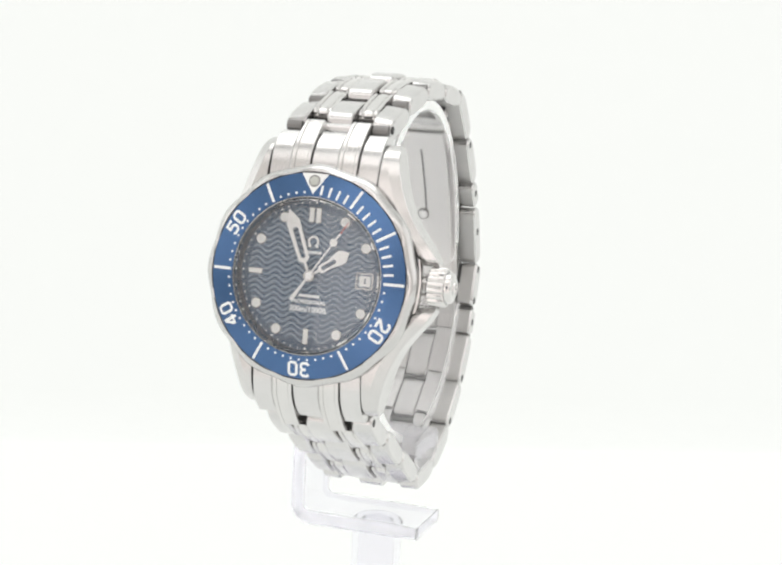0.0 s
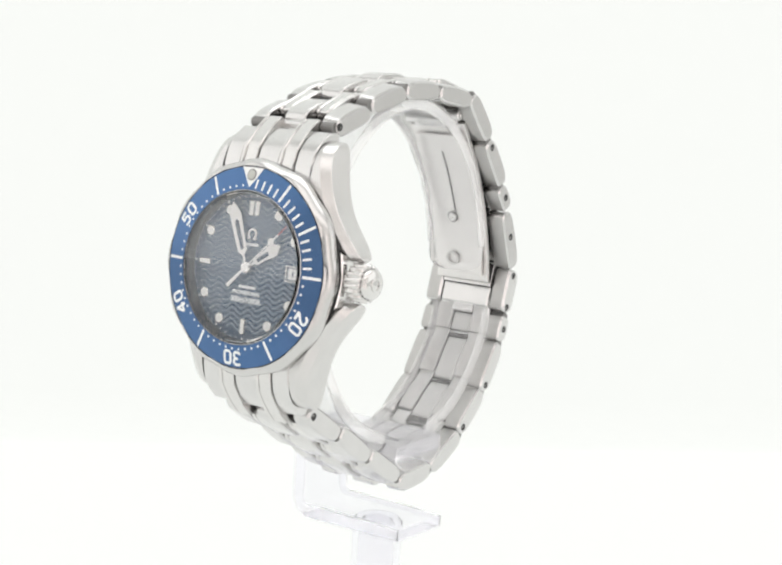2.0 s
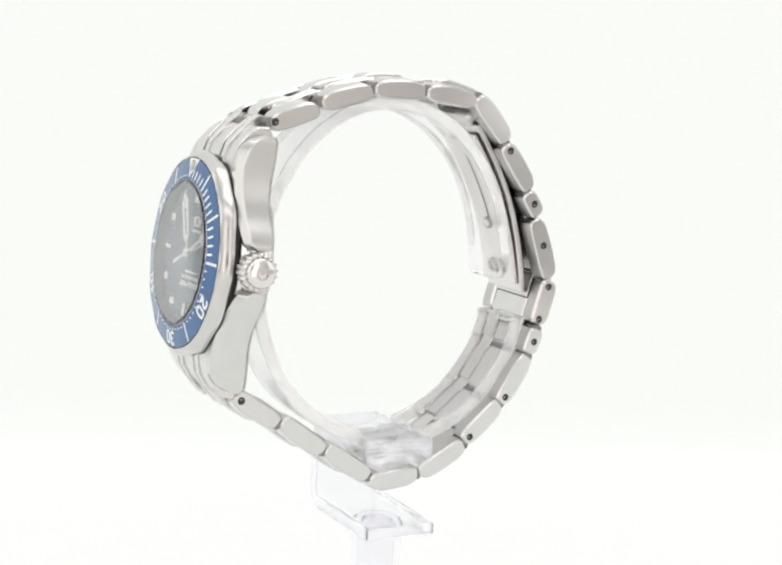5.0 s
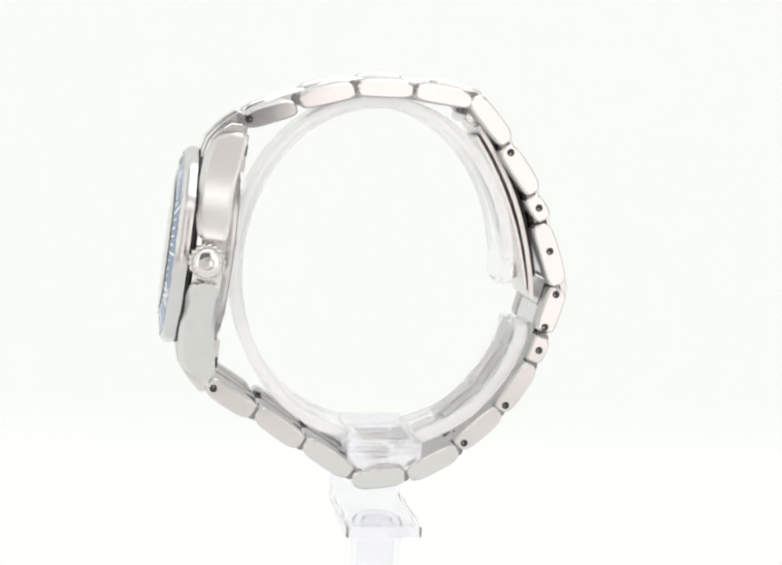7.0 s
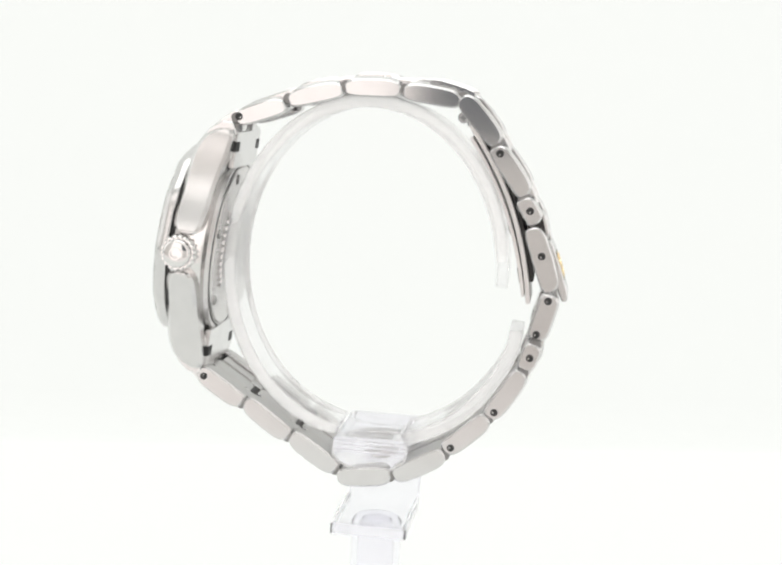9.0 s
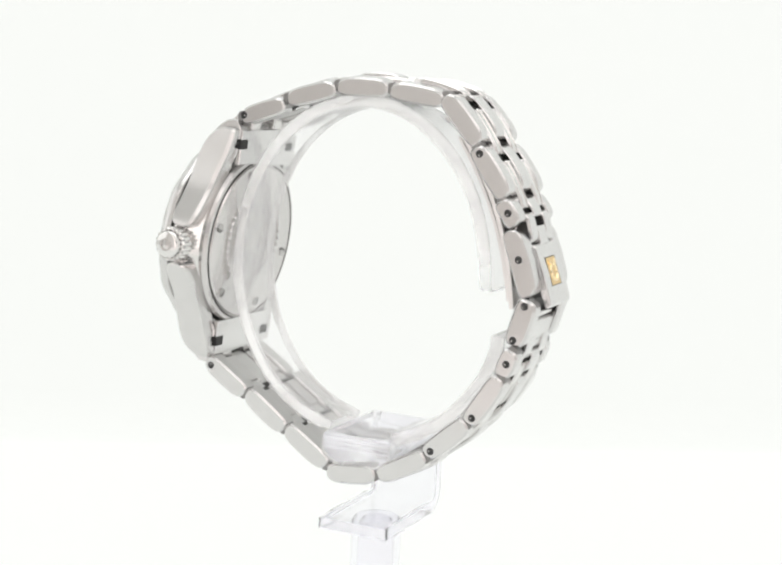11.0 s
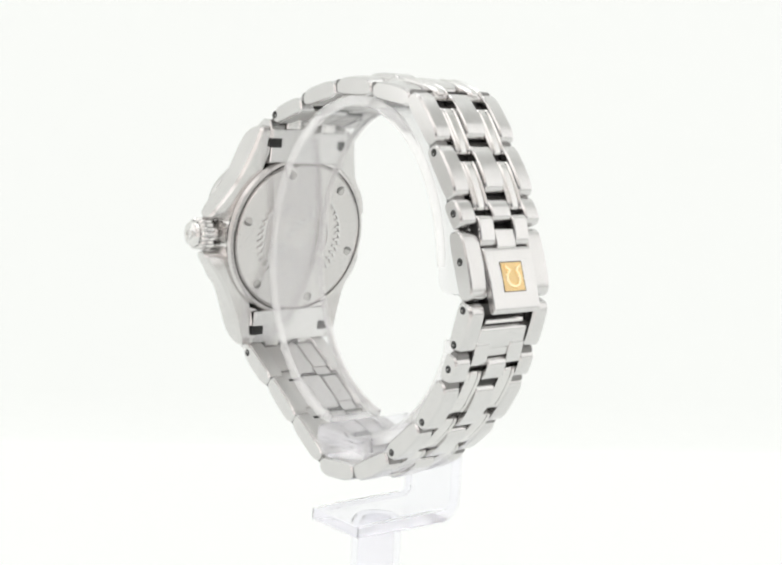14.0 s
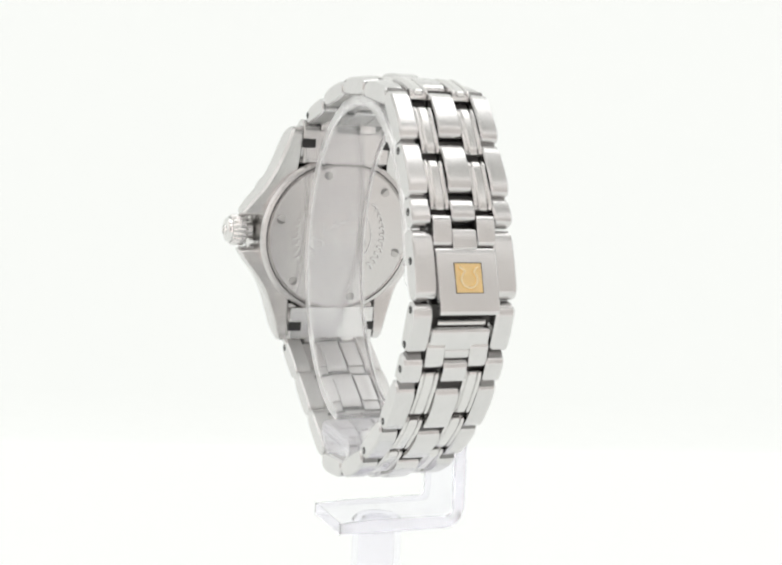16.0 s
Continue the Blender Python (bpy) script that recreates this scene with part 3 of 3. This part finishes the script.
def build_crown():
    def flute(a, r):
        return r if r < 2.0 else r - 0.24 * (0.5 + 0.5 * math.cos(18 * a)) ** 2
    turn = HEAD @ Matrix.Translation((0, 0.1, -4.6)) @ Matrix.Rotation(radians(90), 4, "Y")
    prof = [(0.05, 13.4), (1.3, 13.4), (1.3, 14.4), (2.1, 14.45), (2.42, 14.7), (2.46, 15.3), (2.4, 16.6), (2.25, 16.75), (2.02, 16.75), (1.95, 16.5), (0.05, 16.5)]
    cr = part("crown", Geo().lathe(prof, 180, flute), RAIL, watch, "fluted polished steel crown", m=turn, angle=35)
    cap = [(0.05, 16.4), (1.88, 16.4), (1.9, 16.6), (1.88, 17.2), (1.75, 17.42), (1.5, 17.52), (0.9, 17.62), (0.05, 17.66)]
    part("cap", Geo().lathe(cap, 60), POLISHED, cr, "smooth crown cap", m=turn, angle=50)
    part("emblem", Geo().lathe([(0.62, 17.5), (0.9, 17.5), (0.86, 17.76), (0.66, 17.76)], 32), POLISHED, cr, m=turn)



build_case()
build_bezel()
build_dial()
seconds_hand = build_hands()
build_crown()

# ---------------------------------------------------------------- bracelet
YC, HALF = 0.55, 7.15
BANDS = {"outer": ((-7.15, -4.47), (4.47, 7.15)), "rail": ((-4.4, -1.78), (1.78, 4.4)), "centre": ((-1.7, 1.7),)}
# links in order round the loop: start x, z and end x, z of the middle line in side view
TOP = [(-22.3, -7.35, -15.5, -4.95), (-15.1, -4.3, -7.6, -2.3), (-7.3, -2.05, 0.5, -1.9), (0.8, -2.05, 8.8, -3.0)]
REAR = [(8.95, -2.6, 14.3, -8.6), (13.9, -9.1, 18.6, -15.4), (18.0, -15.9, 20.3, -19.1)]
CLASP = (19.7, -19.7, 22.9, -28.3)
LOWER = [(22.7, -28.7, 20.95, -35.1), (21.1, -35.8, 19.8, -39.5), (19.75, -39.8, 15.5, -46.6), (15.4, -46.6, 9.6, -51.9), (9.7, -52.3, 2.7, -56.2), (2.3, -56.1, -5.3, -56.9), (-5.5, -55.9, -12.3, -51.5), (-12.6, -51.75, -19.1, -47.2), (-19.5, -47.5, -26.0, -43.3)]


def yc(z):
    return YC + 0.02 * (z + 25)


def frame_of(link):
    """Matrix from (along, across, outward) to the watch's space for a link."""
    x0, z0, x1, z1 = link
    d = Vector((x1 - x0, z1 - z0))
    length = d.length
    d.normalize()
    m = Matrix(((d.x, 0, -d.y, (x0 + x1) / 2), (0, 1, 0, yc((z0 + z1) / 2)), (d.y, 0, d.x, (z0 + z1) / 2), (0, 0, 0, 1)))
    return UP @ m, length


def slab(length, thick, power=4.5, n=28, bow=0.0):
    """Side outline of a link: a slab with rounded ends, as (along, outward)."""
    out = []
    for k in range(n):
        a = 2 * math.pi * k / n
        c, s = math.cos(a), math.sin(a)
        x = length / 2 * math.copysign(abs(c) ** (2 / power), c)
        z = thick / 2 * math.copysign(abs(s) ** (2 / (2.6 if s > 0 else 5.0)), s)
        out.append((x, z - (bow * (2 * x / length) ** 2 if z > 0 else 0)))
    return out


def finish(ob, m):
    """The face turned to the wrist is left matte, the flat sides have a fine long grain."""
    ob.data.materials.append(MATTE)
    ob.data.materials.append(SIDE)
    inward = (m.to_3x3() @ Vector((0, 0, -1))).normalized()
    across = (m.to_3x3() @ Vector((0, 1, 0))).normalized()
    for p in ob.data.polygons:
        if p.normal.dot(inward) > 0.8:
            p.material_index = 1
        elif abs(p.normal.dot(across)) > 0.97:
            p.material_index = 2
    return ob


def piece(g, outline, y0, y1, e=0.18):
    """Outline of (along, outward) drawn across from y0 to y1 with chamfered rims."""
    q = Geo().prism([(x, z) for x, z in outline], y0, y1, e)
    return g.add([(x, z, y) for x, y, z in q.v], q.f)


def pin_hole(parent, m, along, out=0.0):
    """Pin hole in the outer link's side: black disc for shade, steel dot for glint."""
    turn = m @ Matrix.Translation((along, -HALF, out)) @ Matrix.Rotation(radians(90), 4, "X")
    part("pin_hole", Geo().disc(0.56, -0.1, 0.012, 20), DEEP_SHADE, parent, m=turn)
    part("hole_glint", Geo().disc(0.11, -0.05, 0.02, 10, 0.12, -0.14), RAIL, parent, m=turn)


def bracelet_link(link, thick=2.85, hole=None, bow=0.14, inner=None, out=0.0, rise=0.0, arch=0.1):
    m, length = frame_of(link)
    m = m @ Matrix.Translation((0, 0, out))
    outline = slab(length, thick, bow=bow)
    g = Geo()
    piece(g, [(x, z + 0.38 + rise) for x, z in slab(length - 0.65, min(thick, 2.95) - 0.25, bow=bow + 0.1)], *BANDS["centre"][0])
    lk = finish(part("bracelet_link", g, SATIN, watch, m=m), m)
    for y0, y1 in BANDS["outer"]:
        g = piece(Geo(), outline, y0, y1, 0.25)
        # the bracelet is slightly arched across, its outer edges lower
        g.v = [(x, y, z - arch * max(0.0, abs(y) - 4.4) / 2.75 * min(1.0, max(0.0, z + 0.2))) for x, y, z in g.v]
        finish(part("outer_piece", g, BRUSHED, lk, m=m), m)
    def round_bar(x, r):
        return [(x + r * math.cos(a), r * math.sin(a)) for a in [k * math.pi / 6 for k in range(12)]]
    # barrels are darkened for the shade in the joints between links
    x = -length / 2 + 0.1
    part("hinge_barrel", piece(Geo(), round_bar(x, 0.62), -4.3, 4.3, 0.05), inner or GAP_DARK, lk, m=m)
    # knuckles are greyed for the shade between outer pieces
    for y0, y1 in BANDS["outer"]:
        part("knuckle", piece(Geo(), round_bar(x, 0.75), y0 + 0.3, y1 - 0.35, 0.05), RIM_SHADE_GREY, lk, m=m)
    # dark slabs put shade into the rail gaps; grey plates hide them inside
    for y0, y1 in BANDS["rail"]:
        part("bridge_shade", Geo().box(-length * 0.44, length * 0.44, y0 + 0.1, y1 - 0.1, -0.6, 0.0), GAP_DARK, lk, m=m)
        part("bridge_plate", Geo().box(-length * 0.34, length * 0.34, y0 + 0.02, y1 - 0.02, -1.0, -0.62, 0.05), ENGRAVED, lk, m=m)
    if hole is not None:
        pin_hole(lk, m, hole * length)
    return lk


def along(link, t):
    return link[0] + (link[2] - link[0]) * t, link[1] + (link[3] - link[1]) * t


def rail_pair(owner, a, b, thick=2.0, grooved=True, lift=0.0, rise=0.0):
    """The narrow inner pieces that bridge from point a to point b."""
    m, length = frame_of((*a, *b))
    m = m @ Matrix.Translation((0, 0, lift + rise))
    # dark slab under each tongue stands for the shade around it
    if lift:
        for y0, y1 in BANDS["rail"]:
            part("tongue_shade", piece(Geo(), slab(length + 0.2, thick - 0.9, power=9, bow=0.02), y0 - 0.06, y1 + 0.06, 0.02), GAP_DARK, owner, m=m @ Matrix.Translation((0.1, 0, 0)))
    for y0, y1 in BANDS["rail"]:
        g = Geo()
        if grooved:
            piece(g, [(x, z + 0.42) for x, z in slab(length - 0.2, thick - 0.3, bow=0.12)], y0 + 0.03, y1 - 0.03, 0.06)
            for e0, e1, top in ((y0, y0 + 0.5, 0.96), (y0 + 0.64, y1 - 0.64, 0.9), (y1 - 0.5, y1, 0.96)):
                piece(g, [(x, z + top) for x, z in slab(length, 1.2, bow=0.12)], e0, e1, 0.2)
        else:
            piece(g, slab(length, thick, bow=0.05), y0, y1, 0.15)
        finish(part("inner_piece", g, RAIL if grooved else SATIN, owner, m=m), m)


def build_bracelet():
    chain = []
    for i, l in enumerate(TOP):
        chain.append((l, bracelet_link(l, thick=2.95, hole=-0.42 if i == 0 else None, inner=SATIN if i == 0 else None, rise=0.2 if i else 0.05, arch=0.38)))
    for i, l in enumerate(REAR):
        short = i == 2
        chain.append((l, bracelet_link(l, thick=2.6 if short else 2.9, hole=0.0 if short else (-0.36 if i == 1 else None))))
    for i in range(len(chain) - 1):
        a, b = along(chain[i][0], 0.36), along(chain[i + 1][0], 0.24 if i < 5 else 0.5)
        rail_pair(chain[i][1], a, b, rise=0.8 if i == 3 else 0.0)
    low = []
    for i, l in enumerate(LOWER):
        if i == 0:
            low.append((l, None))
            continue
        hole = {1: 0.0, 2: 0.36, 3: 0.36, 8: 0.36}.get(i)
        low.append((l, bracelet_link(l, thick=2.65 if i == 1 else 2.9, hole=hole, out=0.06, rise=0.1)))
    for i in range(1, len(low) - 1):
        a, b = along(low[i][0], 0.5 if i == 1 else 0.72), along(low[i + 1][0], 0.62)
        rail_pair(low[i][1], a, b)
    return chain, low


def build_clasp(chain, low):
    m, length = frame_of(CLASP)
    outline = slab(length, 2.9, power=6, bow=0.25)
    lift = 0.5
    plate = piece(Geo(), slab(8.8, 1.2, power=11, bow=0.16), -4.2, 4.2, 0.12).moved(Matrix.Translation((2.4, 0, 0.76)))
    plate.join(piece(Geo(), slab(2.9, 2.2, power=9, bow=0.03), -1.7, 1.7, 0.1).moved(Matrix.Translation((-3.05, 0, 0.22))))
    plate.join(piece(Geo(), slab(length - 0.6, 1.6, power=8), -4.15, 4.15, 0.1).moved(Matrix.Translation((0, 0, -0.5))))
    cl = part("clasp_cover", plate.moved(Matrix.Translation((0, 0, lift))), SATIN, watch, "brushed clasp cover plate", m=m)
    for y0, y1 in ((-7.15, -4.24), (4.24, 7.15)):
        finish(part("outer_piece", piece(Geo(), outline, y0, y1, 0.2), BRUSHED, cl, m=m), m)
    pin_hole(cl, m, -0.5)
    # bar added for the shade in the gap above the clasp head
    part("hinge_barrel", piece(Geo(), [(-length / 2 + 0.1 + 0.75 * math.cos(q * math.pi / 6), -0.2 + 0.75 * math.sin(q * math.pi / 6)) for q in range(12)], -4.3, 4.3, 0.05), GAP_DARK, cl, m=m)
    # gilt badge with a flush dark border for the shade of its recess
    fr, top = Geo(), lift + 1.35
    for x0, x1, y0, y1 in ((0.07, 0.2, -1.97, 1.97), (4.0, 4.1, -1.97, 1.97), (0.2, 4.0, -1.97, -1.85), (0.2, 4.0, 1.85, 1.97)):
        fr.box(x0, x1, y0, y1, top - 0.5, top + 0.008)
    part("badge_edge_shade", fr, GAP_DARK, cl, m=m)
    bd = part("badge", Geo().box(0.2, 4.0, -1.85, 1.85, top - 0.5, top + 0.01), GOLD, cl, "gilt square badge with an arch emblem", m=m)
    arch = [(1.12 * math.sin(radians(a)), 0.2 + 1.12 * math.cos(radians(a))) for a in range(-155, 156, 12)]
    arch = [(-1.35, -1.38), (-0.95, -1.2)] + arch + [(0.95, -1.2), (1.35, -1.38)]
    part("emblem", Geo().rings(ribbon([(y + 2.1, x) for x, y in arch], 0.26, top - 0.02, top + 0.2)), BRIGHT_GOLD, bd, m=m)
    # narrow tongues on both sides of the cover's head
    a, b = along(chain[-1][0], 0.6), along(CLASP, 0.265)
    rail_pair(cl, a, b, 2.4, grooved=False, lift=0.5)
    # link below the cover: side pieces, cross bar, dark box for the gap's shade
    m2, l2 = frame_of(LOWER[0])
    k = part("clasp_link", piece(Geo(), slab(3.5, 2.4, power=7), -4.2, 4.2, 0.15).join(piece(Geo(), slab(1.6, 2.2, power=7), -1.85, 1.85, 0.12).moved(Matrix.Translation((1.95, 0, 0)))).moved(Matrix.Translation((1.5, 0, 0.1))), SATIN, watch, "clasp end link", m=m2)
    for y0, y1 in BANDS["outer"]:
        finish(part("outer_piece", piece(Geo(), [(x, z + 0.2) for x, z in slab(l2, 3.0, power=5)], y0, y1, 0.34), BRUSHED, k, m=m2), m2)
    part("cross_bar", piece(Geo(), [(-0.8 + 0.42 * math.cos(q * math.pi / 8), 0.5 + 0.42 * math.sin(q * math.pi / 8)) for q in range(16)], -3.4, 3.4, 0.03), POLISHED, k, m=m2)
    part("gap_shade", Geo().box(-l2 / 2 + 0.2, -0.1, -4.25, 4.25, -1.1, 0.0, 0.05), GAP_DARK, k, m=m2)
    part("catch_plate", Geo().box(-l2 / 2 - 0.3, -0.1, -4.25, 4.25, -1.35, -1.12, 0.05), SATIN, k, m=m2)
    pin_hole(k, m2, -0.36 * l2)
    pin_hole(k, m2, 0.38 * l2)
    a, b = along(LOWER[0], 0.74), along(LOWER[1], 0.42)
    rail_pair(k, a, b, 2.3, grooved=False, lift=0.25)
    # folding blades inside the loop
    blade = spline([(10.3, -6.6), (13.3, -11.1), (16.0, -16.2), (17.9, -21.5), (19.2, -27.0), (19.7, -30.6)], 6)
    up = Matrix.Translation((0, YC, EYE_Z))
    bl = part("folding_blade", sweep(blade, -4.6, 4.6, 0.7), BLADE, watch, "slim folding clasp blade", m=up)
    inner = [(x - 0.62, z - 0.22) for x, z in spline([(10.9, -7.9), (13.6, -12.1), (16.0, -16.9), (17.8, -21.8), (19.1, -27.0), (19.5, -29.5)], 6)]
    part("inner_blade", sweep(inner, -3.9, 3.9, 0.5), BLADE, bl, m=up)
    # bracket blackened for the shade between blade and links
    works = [(x + 0.62, z + 0.2) for x, z in blade[3:-5]]
    part("folding_bracket", sweep(works, -3.9, 3.9, 0.6), GAP_DARK, bl, "dark folding bracket behind the blade", m=up)
    # slot and rivet surround: grey pieces that stand for shaded recesses
    groove = [(x - 0.3, z - 0.1) for x, z in inner[4:18]]
    part("slot", sweep(groove, -0.35, -0.05, 0.08), RIM_SHADE_GREY, bl, m=up)
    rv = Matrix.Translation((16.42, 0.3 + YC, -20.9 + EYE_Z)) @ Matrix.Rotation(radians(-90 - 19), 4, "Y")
    part("rivet_shade", Geo().disc(0.9, -0.3, 0.2, 24), RIM_SHADE_GREY, bl, m=rv)
    part("rivet", Geo().disc(0.68, -0.3, 0.27, 24), POLISHED, bl, "small screw rivet", m=rv)
    rv = Matrix.Translation((18.15, 0.9 + YC, -27.4 + EYE_Z)) @ Matrix.Rotation(radians(-90 - 13), 4, "Y")
    part("catch_ring", Geo().lathe([(0.75, -0.2), (1.15, -0.2), (1.15, 0.25), (0.75, 0.25)], 24), ENGRAVED, bl, m=rv)
    hg = Geo()
    piece(hg, [(9.15 + 0.8 * math.cos(q * math.pi / 8), -5.5 + 0.8 * math.sin(q * math.pi / 8)) for q in range(16)], -4.6, 4.6, 0.15)
    piece(hg, [(10.15 + 0.55 * math.cos(q * math.pi / 8), -6.3 + 0.55 * math.sin(q * math.pi / 8)) for q in range(16)], -3.6, 3.6, 0.1)
    part("hinge", hg, SATIN, bl, m=up)
    for y0, y1 in ((-4.75, -4.5), (4.5, 4.75)):
        part("hinge_pin", piece(Geo(), [(9.15 + 0.38 * math.cos(q * math.pi / 8), -5.5 + 0.38 * math.sin(q * math.pi / 8)) for q in range(16)], y0, y1, 0.08), POLISHED, bl, m=up)


def end_links():
    """The fitted pieces between the lugs and the first links."""
    for sy in (1, -1):
        base = [(11.2, -2.75), (13.4, -2.85), (15.2, -3.35), (16.7, -4.4), (17.9, -5.9), (18.0, -7.4), (16.6, -8.2), (13.0, -7.9), (11.2, -7.0)]
        rail = [(11.2, -2.55), (13.4, -2.65), (15.4, -3.15), (17.0, -4.3), (18.4, -5.6), (19.5, -6.9), (19.2, -8.3), (17.6, -8.4), (13.0, -7.9), (11.2, -7.0)]
        def across(outline, x0, x1, e=0.15):
            q = Geo().prism([(sy * y, z) for y, z in outline], x0, x1, e)
            return Geo().add([(z, x, y) for x, y, z in q.v], q.f)
        el = part("end_link", across(base, -1.75, 1.75), SATIN, watch, m=HEAD)
        for x0, x1 in ((-7.2, -4.5), (4.5, 7.2)):
            part("outer_piece", across(base, x0, x1), SATIN, el, m=HEAD)
        for x0, x1 in ((-4.4, -1.85), (1.85, 4.4)):
            g = across(rail, x0, x0 + 0.5, 0.1)
            low = [(y, z - 0.22 if z > -7 else z) for y, z in rail]
            for q in (across(low, x0 + 0.5, x1 - 0.5, 0.02), across(rail, x1 - 0.5, x1, 0.1)):
                g.add(q.v, q.f)
            part("inner_piece", g, RAIL, el, m=HEAD)
        part("back_plate", Geo().box(-7.0, 7.0, min(sy * 11.6, sy * 16.7), max(sy * 11.6, sy * 16.7), -8.42, -7.6, 0.1), SATIN, el, m=HEAD)
        # solid black boxes stand for the dark of the spring bar holes
        for x in (-6.2, 6.2):
            part("spring_bar_notch", Geo().box(x - 1.0, x + 1.0, sy * 14.6 - 0.7, sy * 14.6 + 0.7, -8.45, -7.9), DEEP_SHADE, el, m=HEAD)


chain, low = build_bracelet()
build_clasp(chain, low)
end_links()


# ---------------------------------------------------------------- movement
def motions():
    rows = [(t, pose(0, 0, 0, 0, 0, a)) for t, a in TURNS]
    walk(watch, rows)
    walk(stand, rows)
    base = Matrix.Translation(HEAD.translation * MM) @ HEAD.to_3x3().to_4x4()
    ticks, a = [(0, 33.7)], 33.7
    for k in range(16):
        ticks.append((k + 0.7, a))
        a += 6
        ticks.append((k + 0.8, a))
    ticks.append((16, a))
    walk(seconds_hand, [(t, base @ Matrix.Rotation(radians(-q), 4, "Z")) for t, q in ticks])


motions()
